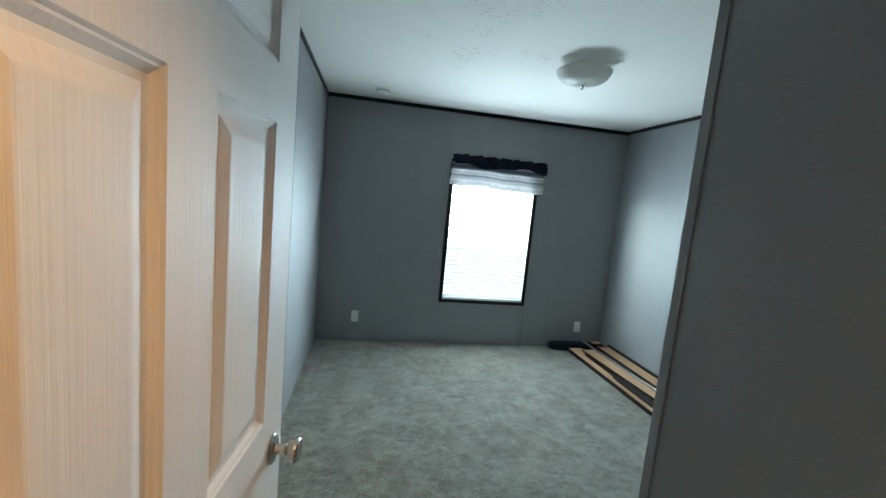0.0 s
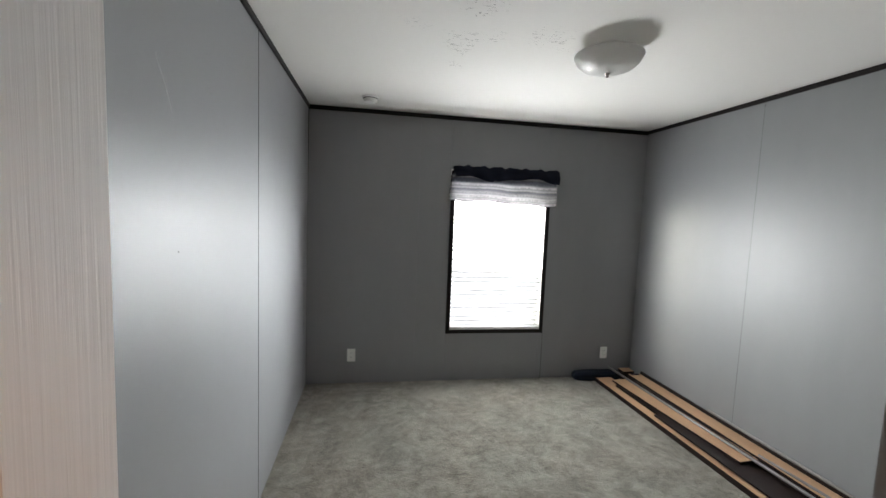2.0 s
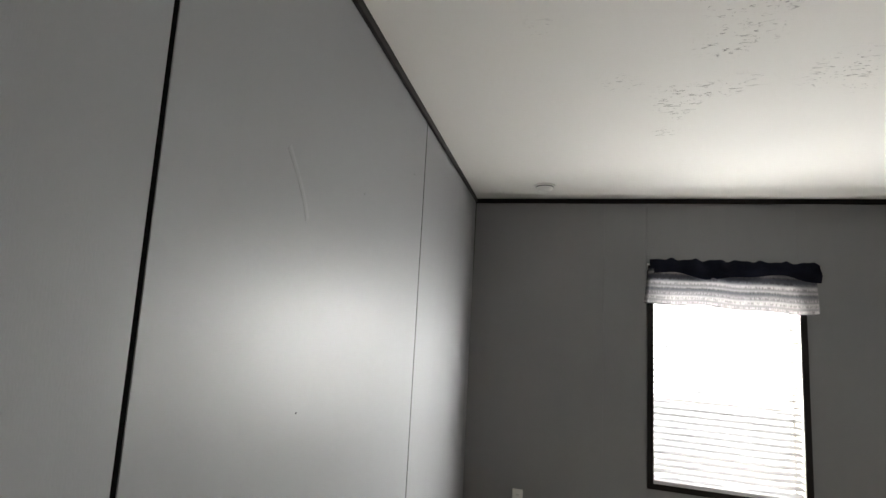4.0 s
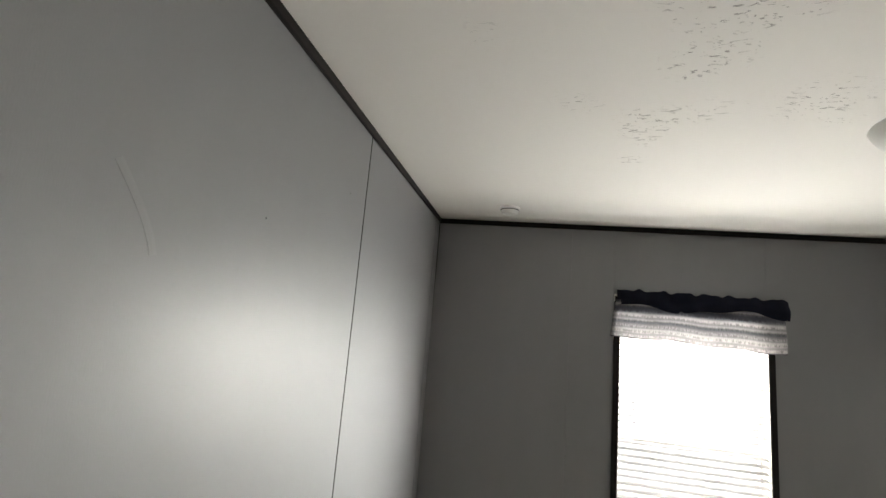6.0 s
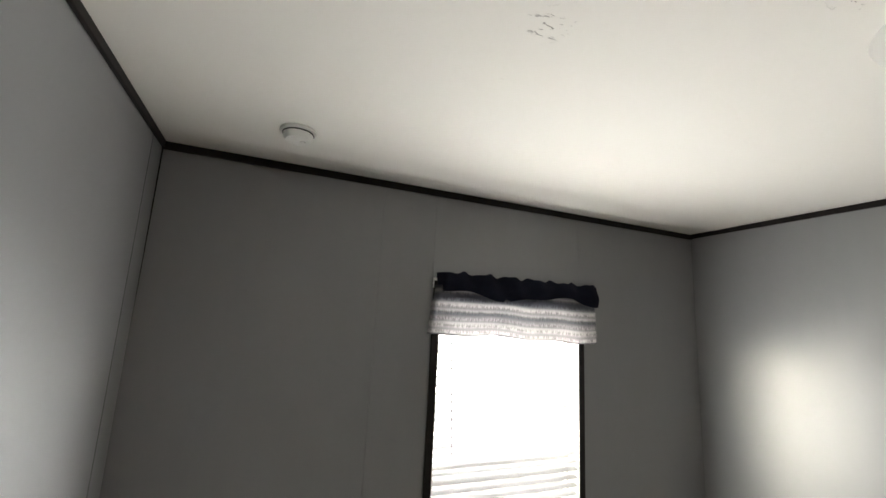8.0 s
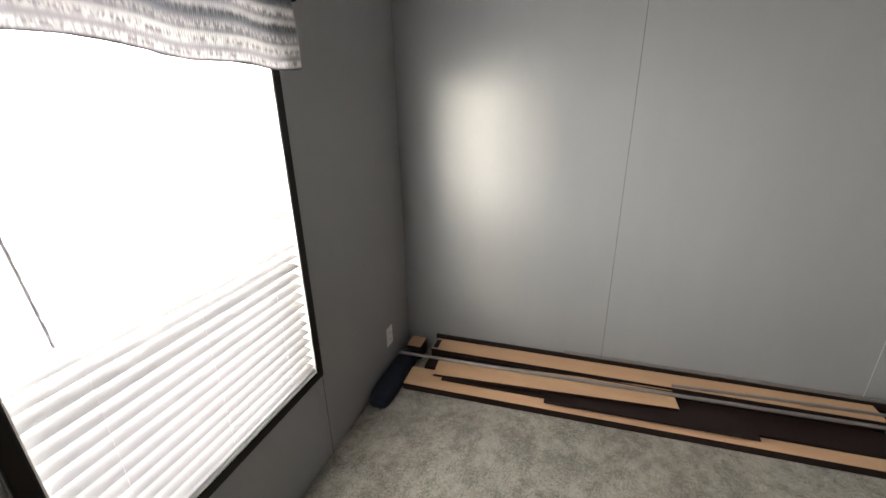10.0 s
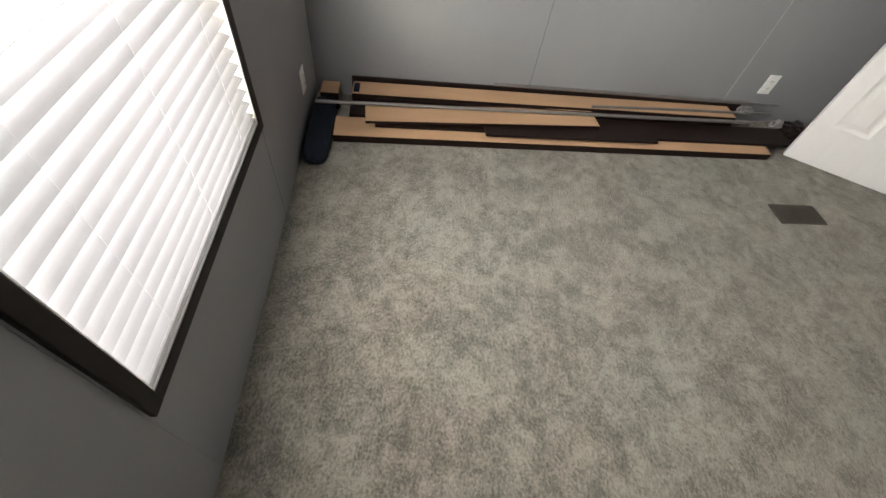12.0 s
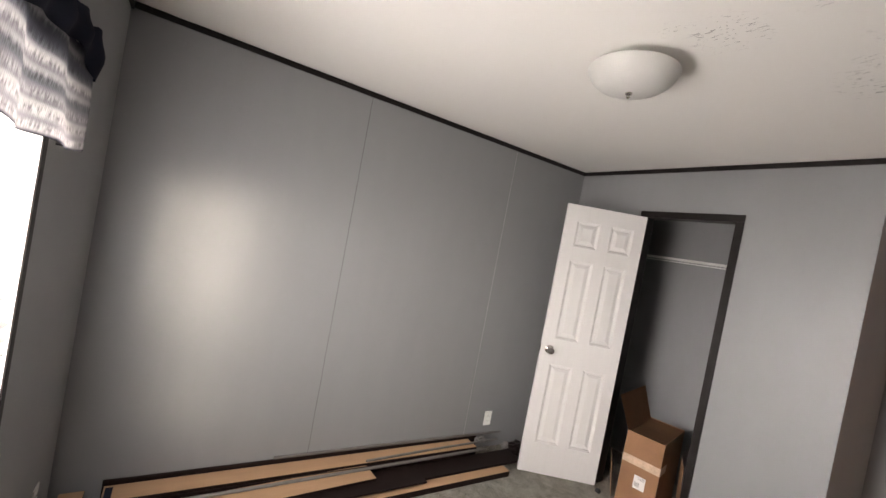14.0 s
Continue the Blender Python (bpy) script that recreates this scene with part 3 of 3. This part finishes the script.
for a in ((WX0, WX0 + 0.005, L - 0.010, L + 0.11, WZ0, WZ1), (WX1 - 0.005, WX1, L - 0.010, L + 0.11, WZ0, WZ1),
          (WX0 + 0.005, WX1 - 0.005, L - 0.010, L + 0.11, WZ0, WZ0 + 0.005), (WX0 + 0.005, WX1 - 0.005, L - 0.010, L + 0.11, WZ1 - 0.005, WZ1)):
    box(bm, *a)
part("jamb_liner", bm, WHITE_PLASTIC, window, "white window jamb liner")
bm = bmesh.new()
for a in ((WX0, WX0 + 0.018, WZ0, WZ1), (WX1 - 0.018, WX1, WZ0, WZ1), (WX0 + 0.018, WX1 - 0.018, WZ0, WZ0 + 0.03), (WX0 + 0.018, WX1 - 0.018, WZ1 - 0.03, WZ1), (WX0 + 0.018, WX1 - 0.018, 1.005, 1.028)):
    box(bm, a[0], a[1], L + 0.075, L + 0.11, a[2], a[3], 0.003)
part("sash", bm, WHITE_PLASTIC, window, "white vinyl window sash")
for z0, z1 in ((WZ0 + 0.025, 1.010), (1.023, WZ1 - 0.025)):
    g = part("pane", B(WX0 + 0.015, WX1 - 0.015, L + 0.090, L + 0.095, z0, z1), GLASS, window)
    g.visible_shadow = False

SCREEN = bpy.data.materials.new("fine_black_insect_mesh")
SCREEN.use_nodes = True
sn = SCREEN.node_tree.nodes
clear, weave = sn.new("ShaderNodeBsdfTransparent"), sn.new("ShaderNodeMixShader")
weave.inputs[0].default_value = 0.30
sn["Principled BSDF"].inputs["Base Color"].default_value = (0.05, 0.05, 0.05, 1)
sn["Principled BSDF"].inputs["Roughness"].default_value = 0.8
SCREEN.node_tree.links.new(clear.outputs[0], weave.inputs[1])
SCREEN.node_tree.links.new(sn["Principled BSDF"].outputs[0], weave.inputs[2])
SCREEN.node_tree.links.new(weave.outputs[0], sn["Material Output"].inputs[0])
part("insect_screen", B(WX0 + 0.002, WX1 - 0.002, L + 0.113, L + 0.1138, WZ0 + 0.002, 1.03), SCREEN, window, "fine dark insect screen over the lower sash")

blind = tagged(empty("window_blind", pose(0, 0, 0)), "white slatted blind hanging in the dark window frame, slats half open", "blind")
bx0, bx1, by = WX0 + 0.0045, WX1 - 0.0035, L + 0.018
part("head_rail", B(bx0, bx1, by - 0.026, by + 0.026, WZ1 - 0.055, WZ1 - 0.004, 0.003), BLIND, blind)
part("bottom_rail", B(bx0, bx1, by - 0.025, by + 0.025, WZ0 + 0.004, WZ0 + 0.022, 0.004), BLIND, blind)
slat = None
nz, tilt = 33, radians(10)
for i in range(nz):
    z = WZ0 + 0.040 + i * (WZ1 - WZ0 - 0.11) / (nz - 1)
    if slat is None:
        def slat_point(u, v):
            s = (v - 0.5) * 0.050
            c = 0.0045 * math.cos(math.pi * (v - 0.5))
            return (bx0 + 0.002 + u * (bx1 - bx0 - 0.004), s * math.cos(tilt) - c * math.sin(tilt), s * math.sin(tilt) + c * math.cos(tilt))
        slat = part("slat", sheet(1, 5, slat_point, 0.0026), BLIND, blind, smooth=True)
        ob = slat
    else:
        ob = slat.copy()
        scene.collection.objects.link(ob)
    ob.location = (0, by, z)
for x in (1.41, 1.705, 2.00):
    bm = bmesh.new()
    for y in (by - 0.024, by + 0.024):
        tube(bm, [(x, y, WZ0 + 0.02), (x, y, WZ1 - 0.05)], 0.00022, 4)
    part("ladder_cord", bm, BLIND, blind)
part("tilt_wand", tube(bmesh.new(), [(1.334, L - 0.016, 1.84), (1.344, L - 0.022, 1.5), (1.366, L - 0.022, 1.11)], 0.0032, 6), WAND, blind, "thin clear grey tilt wand")


# ---- valance ----
valance = tagged(empty("valance", pose(0, 0, 0)), "short gathered window valance, navy top band over grey striped sheer cloth", "curtain")


def cloth_end(x, x0, x1, y):
    """Turns the cloth's ends back towards the wall."""
    e = min(x - x0, x1 - x)
    return y + (max(0, 0.024 - e) / 0.024) ** 2 * 0.066


def navy_point(u, v):
    x = 1.250 + u * (2.252 - 1.250)
    top = 1.978 + 0.006 * math.sin(47 * x) + 0.004 * math.sin(83 * x + 1)
    bot = 1.872 - 0.018 * math.sin(9.5 * x - 1.3) - 0.008 * math.sin(21 * x)
    y = 3.925 - 0.012 * math.sin(38 * x + 1.5 * v) * (0.4 + 0.6 * v) - 0.016 * math.exp(-((v - 0.45) / 0.3) ** 2)
    return (x, cloth_end(x, 1.250, 2.252, y), bot + (top - bot) * v)


def stripe_point(u, v):
    x0, x1 = 1.236 - 0.024 * (1 - v), 2.230 - 0.006 * v
    x = x0 + u * (x1 - x0)
    bot = 1.662 + 0.012 * math.sin(5.2 * x + 0.4) + 0.005 * math.sin(17 * x)
    top = 1.914
    y = 3.935 - 0.010 * math.sin(23 * x + 2 * v) - 0.012 * math.sin(9 * x + 1) * (1 - v)
    return (x, cloth_end(x, x0, x1, y), bot + (top - bot) * v)


part("top_band", sheet(120, 8, navy_point, 0.0016), NAVY, valance, "gathered navy blue cloth band", True)
part("striped_cloth", sheet(110, 14, stripe_point, 0.0012, uv=True), STRIPE, valance, "sheer grey and white striped cloth", True)
bm = tube(bmesh.new(), [(1.262, 3.999, 1.925), (1.262, 3.968, 1.925), (1.275, 3.957, 1.925), (2.18, 3.957, 1.925), (2.195, 3.968, 1.925), (2.195, 3.999, 1.925)], 0.006, 8)
part("curtain_rod", bm, WHITE_PLASTIC, valance, "white bent metal curtain rod")
for x in (1.232, 2.187):
    part("bracket", B(x, x + 0.016, L - 0.012, L, 1.90, 1.95, 0.002), WHITE_PLASTIC, valance, "white rod bracket on the wall")

# ---- ceiling fixtures ----
LX, LY = 1.694, 2.31
light = tagged(empty("ceiling_light", pose(LX, LY, H + 0.004)), "unlit flush ceiling light with a shallow white frosted glass bowl", "ceiling light")
part("canopy", lathe([(0.062, -0.001), (0.062, -0.024), (0.055, -0.032), (0.02, -0.036), (0.012, -0.05), (0.012, -0.075)]), WHITE_PLASTIC, light, "white metal ceiling canopy", True)
bowl = [(0.163, -0.050), (0.166, -0.055), (0.160, -0.068), (0.148, -0.090), (0.120, -0.114), (0.075, -0.129), (0.010, -0.134),
        (0.010, -0.130), (0.073, -0.125), (0.117, -0.110), (0.144, -0.087), (0.156, -0.067), (0.160, -0.055)]
bm = bmesh.new()
rings = []
for r, h in bowl:
    rings.append([bm.verts.new((r * math.cos(2 * math.pi * i / 48), r * math.sin(2 * math.pi * i / 48), h)) for i in range(48)])
for a, b in zip(rings, rings[1:] + rings[:1]):
    for i in range(48):
        bm.faces.new((a[i], b[i], b[(i + 1) % 48], a[(i + 1) % 48]))
bmesh.ops.recalc_face_normals(bm, faces=bm.faces)
part("bowl", bm, GLASSY, light, "white frosted glass bowl", True)
part("finial", lathe([(0.004, -0.05), (0.004, -0.134), (0.013, -0.136), (0.012, -0.142), (0.006, -0.146), (0.008, -0.152), (0.003, -0.158)], seg=16), NICKEL, light, "small nickel finial nut", True)

smoke = tagged(empty("smoke_detector", pose(0.512, 3.625, ceiling_height(0.512, 3.625))), "round white smoke detector on the ceiling", "smoke detector")
part("base", lathe([(0.066, 0.0), (0.068, -0.004), (0.068, -0.010), (0.062, -0.012)]), WHITE_PLASTIC, smoke, "", True)
part("cover", lathe([(0.052, -0.010), (0.055, -0.014), (0.052, -0.030), (0.044, -0.040), (0.010, -0.043)]), WHITE_PLASTIC, smoke, "", True)
# dark ring: vent gap, plus the shade under the cover put into its colour
part("vent_shade_ring", lathe([(0.0535, -0.0105), (0.0575, -0.0125), (0.0575, -0.0150), (0.0545, -0.0165)]), DARK_SLOT, smoke, "dark ring for the vent gap and the shading round the detector")
part("test_button", lathe([(0.012, -0.040), (0.012, -0.046), (0.008, -0.047)], at=(0.018, 0.0, 0), seg=16), WHITE_PLASTIC, smoke)

# ---- outlets ----


def outlet(m, label):
    ob = tagged(empty("outlet", m), label, "power outlet", "wall outlets")
    part("cover_plate", B(-0.036, 0.036, -0.006, 0, -0.058, 0.058, 0.002), WHITE_PLASTIC, ob)
    for z in (-0.020, 0.020):
        part("socket", B(-0.015, 0.015, -0.0085, -0.004, z - 0.013, z + 0.013, 0.003), WHITE_PLASTIC, ob)
        bm = bmesh.new()
        for x in (-0.006, 0.006):
            box(bm, x - 0.0012, x + 0.0012, -0.0090, -0.0080, z - 0.003, z + 0.006)
        part("slots", bm, DARK_SLOT, ob)
    return ob


outlet(pose(0.390, L, 0.258), "white wall outlet on the grey panel beneath the smoke detector")
outlet(pose(2.842, L, 0.240), "white wall outlet above the black fabric sleeve")
outlet(pose(W, 1.365, 0.245, 0, 0, -90), "white wall outlet beside the end of the board pile")

# ---- floor register ----
reg = tagged(empty("floor_register", pose(2.31, 1.505, 0.0)), "brown metal floor register set in the carpet", "floor vent")
part("frame", B(-0.066, 0.066, -0.128, 0.128, 0.0, 0.006, 0.002), VENT, reg)
fin = None
for i in range(14):
    ob = part("louvre", B(-0.048, 0.048, -0.0025, 0.0025, 0.005, 0.009), VENT, reg) if fin is None else fin.copy()
    if fin is None:
        fin = ob
    else:
        scene.collection.objects.link(ob)
    ob.location = (0, -0.104 + i * 0.016, 0)

# ---- boards along the east wall ----


def board(name, label, x0, x1, y0, y1, z0, z1, top=TAN, edge=ESPRESSO, yaw=0.0, roll=0.0):
    """A plank with a raw face on top and laminate on its edges and back."""
    cx, cy = (x0 + x1) / 2, (y0 + y1) / 2
    ob = tagged(empty(name, pose(cx, cy, z0, 0, roll, yaw)), label, "board", "dismantled bed boards")
    w, l, h = (x1 - x0) / 2, (y1 - y0) / 2, z1 - z0
    part("core", B(-w, w, -l, l, 0, h - 0.003, 0.0015), edge, ob, "dark espresso laminate edge")
    part("face", B(-w + 0.002, w - 0.002, -l + 0.001, l - 0.001, h - 0.0028, h, 0.0006), top, ob)
    return ob


BL = "long flat-pack bed board with raw tan face and dark espresso edges"
board("bed_board", BL, 2.722, 2.882, 1.42, 3.865, 0.0, 0.040, yaw=1.06)
board("bed_board", "dark espresso board lying beneath the short tan one", 2.800, 2.965, 1.24, 3.66, 0.0405, 0.055, ESPRESSO, yaw=1.0)
board("bed_board", "short dark espresso board lying across a long tan board", 2.748, 2.905, 2.12, 3.087, 0.0555, 0.066, ESPRESSO, yaw=1.2)
board("bed_board", "short tan board lying on top of the pile", 2.812, 2.966, 2.44, 3.712, 0.0665, 0.083, yaw=3.6)
board("bed_board", "long tan-faced board lying flat against the wall", 2.992, 3.114, 1.545, 3.79, 0.0, 0.100, yaw=0.35)
board("bed_board", "narrow dark strip standing against the wall behind the pile", 3.120, 3.134, 1.46, 3.80, 0.0, 0.118, ESPRESSO)
board("bed_board", "narrow dark board standing beside the tan one", 2.972, 2.986, 1.62, 3.66, 0.0, 0.084, ESPRESSO)
board("bed_board", "short tan offcut lying in the corner", 2.985, 3.10, 3.86, 3.955, 0.0, 0.095)
board("bed_board", "flat dark espresso board on the carpet under the pile", 2.885, 2.968, 1.16, 3.80, 0.0, 0.038, ESPRESSO)
part("strap", B(0.0, 0.085, 0.0, 0.03, 0, 0.003), NAVY)
bpy.data.objects["strap"].matrix_world = pose(3.0, 3.752, 0.1005)
tagged(bpy.data.objects["strap"], "black cloth strap lying across the pale board", "strap")


def rod(label, pts, r):
    return tagged(part("metal_rod", tube(bmesh.new(), pts, r, 12), STEEL, None, "", True), label, "metal rod", "rods on the board pile")


rod("long grey metal rod lying on the board pile", [(2.890, 3.965, 0.1005), (2.925, 2.9, 0.0960), (2.968, 1.48, 0.0940)], 0.0095)
rod("thin grey metal rod against the wall on the pile", [(3.129, 3.0, 0.1275), (3.129, 2.2, 0.1275), (3.120, 1.22, 0.1275)], 0.009)
rod("short grey metal rod beside the long one", [(3.000, 2.45, 0.1085), (3.03, 1.9, 0.1085), (3.05, 1.30, 0.1085)], 0.008)


def lump(name, label, cx, cy, z0, sx, sy, sz, material, category, seed, power=2.6, amp=0.25, sub=4):
    bm = bmesh.new()
    bmesh.ops.create_icosphere(bm, subdivisions=sub, radius=1)
    off = Vector((seed * 3.1, seed * 1.7, seed))
    for v in bm.verts:
        p = v.co.copy()
        k_ = (abs(p.x) ** power + abs(p.y) ** power + abs(p.z) ** power) ** (-1 / power)
        q = p * k_
        q += p * amp * noise.noise(q * 2.2 + off) + p * amp * 0.5 * noise.noise(q * 6 + off)
        v.co = Vector((q.x * sx, q.y * sy, max(0.0, q.z * sz + sz)))
    ob = part(name, bm, material, None, "", True)
    ob.location = (cx, cy, z0)
    return tagged(ob, label, category)


lump("fabric_sleeve", "black navy padded fabric sleeve lying along the wall", 2.74, 3.925, 0.0, 0.245, 0.058, 0.043, BLACKBAG, "bag", 1, 5, 0.06)
lump("plastic_wrap", "crumpled grey plastic wrap on the end of the boards", 3.055, 1.475, 0.100, 0.026, 0.045, 0.019, FOIL, "packing film", 2, 2.2, 0.6)
lump("plastic_wrap", "small crumpled grey plastic wrap beside the outlet", 3.045, 1.20, 0.0, 0.036, 0.035, 0.036, FOIL, "packing film", 5, 2.2, 0.6)
lump("dark_cloth", "crumpled dark cloth on the carpet beside the closet door", 2.985, 1.13, 0.0, 0.085, 0.09, 0.04, ESPRESSO, "cloth", 7, 2.4, 0.4)
lump("door_stop", "small dark rubber lump on the carpet under the hinges", 2.395, 0.86, 0.0, 0.02, 0.018, 0.016, DARK_SLOT, "door stop", 9, 2.4, 0.2, 3)

# ---- closet ----
shelf = tagged(empty("wire_shelf", pose(0, 0, 1.80)), "white wire shelf across the closet, empty", "shelf")
for y, z in ((0.03, 0.0), (0.20, 0.0), (0.36, 0.0), (0.375, -0.028)):
    part("rail", tube(bmesh.new(), [(XC + 0.10, y, z), (W - 0.002, y, z)], 0.0032, 8), WIRE, shelf)
w0 = None
for i in range(64):
    if w0 is None:
        w0 = ob = part("wire", tube(bmesh.new(), [(0, 0.02, 0.0045), (0, 0.36, 0.0045), (0, 0.374, -0.004), (0, 0.378, -0.03)], 0.0016, 5), WIRE, shelf)
    else:
        ob = w0.copy()
        scene.collection.objects.link(ob)
    ob.location = (XC + 0.12 + i * 0.028, 0, 0)


def carton():
    ob = tagged(empty("cardboard_box", pose(2.060, 0.738, 0.0, 0, 0, 13.5)), "tall brown cardboard box with open flaps, tape and a white label", "cardboard box")
    w, d, h, t = 0.248, 0.50, 0.518, 0.004
    bm = bmesh.new()
    lo = [bm.verts.new(p) for p in ((0, 0, 0), (w, 0, 0), (w, -d, 0), (0, -d, 0))]
    hi = [bm.verts.new((v.co.x, v.co.y, h)) for v in lo]
    bm.faces.new(lo)
    for q in range(4):
        bm.faces.new((lo[q], hi[q], hi[(q + 1) % 4], lo[(q + 1) % 4]))
    bmesh.ops.recalc_face_normals(bm, faces=bm.faces)
    bmesh.ops.solidify(bm, geom=bm.faces[:], thickness=t)
    part("body", bm, CARD, ob)

    def flap(a, b, c, dd, label):
        bm = bmesh.new()
        v = [bm.verts.new(p) for p in (a, b, c, dd)]
        bm.faces.new(v)
        bmesh.ops.solidify(bm, geom=bm.faces[:], thickness=0.004)
        part("flap", bm, CARD, ob, label)
    flap((w, 0, h), (w, -d, h), (w + 0.09, -d - 0.03, h + 0.22), (w + 0.085, 0.03, h + 0.225), "raised cardboard flap")
    flap((0.004, -d + 0.006, h - 0.006), (w - 0.006, -d + 0.006, h - 0.006), (w - 0.012, -0.26, h - 0.020), (0.012, -0.26, h - 0.016), "cardboard flap folded inwards")
    flap((0.012, -0.008, h - 0.007), (w - 0.012, -0.008, h - 0.007), (w - 0.016, -0.252, h - 0.013), (0.016, -0.252, h - 0.013), "cardboard flap folded inwards")
    part("packing_tape", B(-0.0005, w + 0.0005, 0.0004, 0.0014, 0.300, 0.355), TAPE, ob, "shiny crinkled packing tape")
    bm = B(-0.0014, -0.0004, -0.13, 0.0, 0.30, 0.355)
    part("packing_tape", bm, TAPE, ob, "shiny crinkled packing tape")
    part("shipping_label", B(0.075, 0.150, 0.0004, 0.0016, 0.150, 0.240), PAPER, ob, "white paper label")
    bm = bmesh.new()
    for z, w_ in ((0.231, 0.050), (0.224, 0.036), (0.217, 0.044)):
        box(bm, 0.081, 0.081 + w_, 0.0016, 0.0019, z, z + 0.003)
    part("label_text", bm, INK, ob, "grey printed lines")
    bm = bmesh.new()
    for i in range(10):
        box(bm, 0.112 + i * 0.0032, 0.112 + i * 0.0032 + (0.0012 if i % 3 else 0.002), 0.0016, 0.0019, 0.165, 0.195)
    part("label_bars", bm, INK, ob, "grey printed bars")
    return ob


carton()
lean = tagged(part("cardboard_sheet", B(0, 0.004, -0.28, 0.0, 0, 0.24, 0.001), CARD), "loose brown cardboard piece standing beside the tall box", "cardboard")
lean.matrix_world = pose(2.335, 0.79, 0.002, 0, 8, 35)

prop = tagged(part("cardboard_sheet", B(0, 0.20, 0, 0.004, 0, 0.40, 0.001), CARD), "loose tan cardboard sheet leaning on the dark closet casing", "cardboard")
prop.matrix_world = pose(1.950, 0.625, 0.0, -3, 0, -60)

# ---- outside ----
glow = bpy.data.materials.new("overcast_sky_glow")
glow.use_nodes = True
gn = glow.node_tree.nodes
em = gn.new("ShaderNodeEmission")
em.inputs[0].default_value, em.inputs[1].default_value = (0.97, 0.98, 1.0, 1), 7.0
glow.node_tree.links.new(em.outputs[0], gn["Material Output"].inputs[0])
bm = bmesh.new()
bm.faces.new([bm.verts.new(p) for p in ((9, L + 5, -0.9), (-6, L + 5, -0.9), (-6, L + 5, 7), (9, L + 5, 7))])
for x in (-6, 9):
    bm.faces.new([bm.verts.new(p) for p in ((x, L + 0.3, -0.9), (x, L + 5, -0.9), (x, L + 5, 7), (x, L + 0.3, 7))])
structure("backdrop", bm, glow, "plain bright overcast sky outside the window")
structure("ground", B(-60, 60, L + 0.13, 120, -1.0, -0.9), GROUND, "pale gravel yard outside the window")
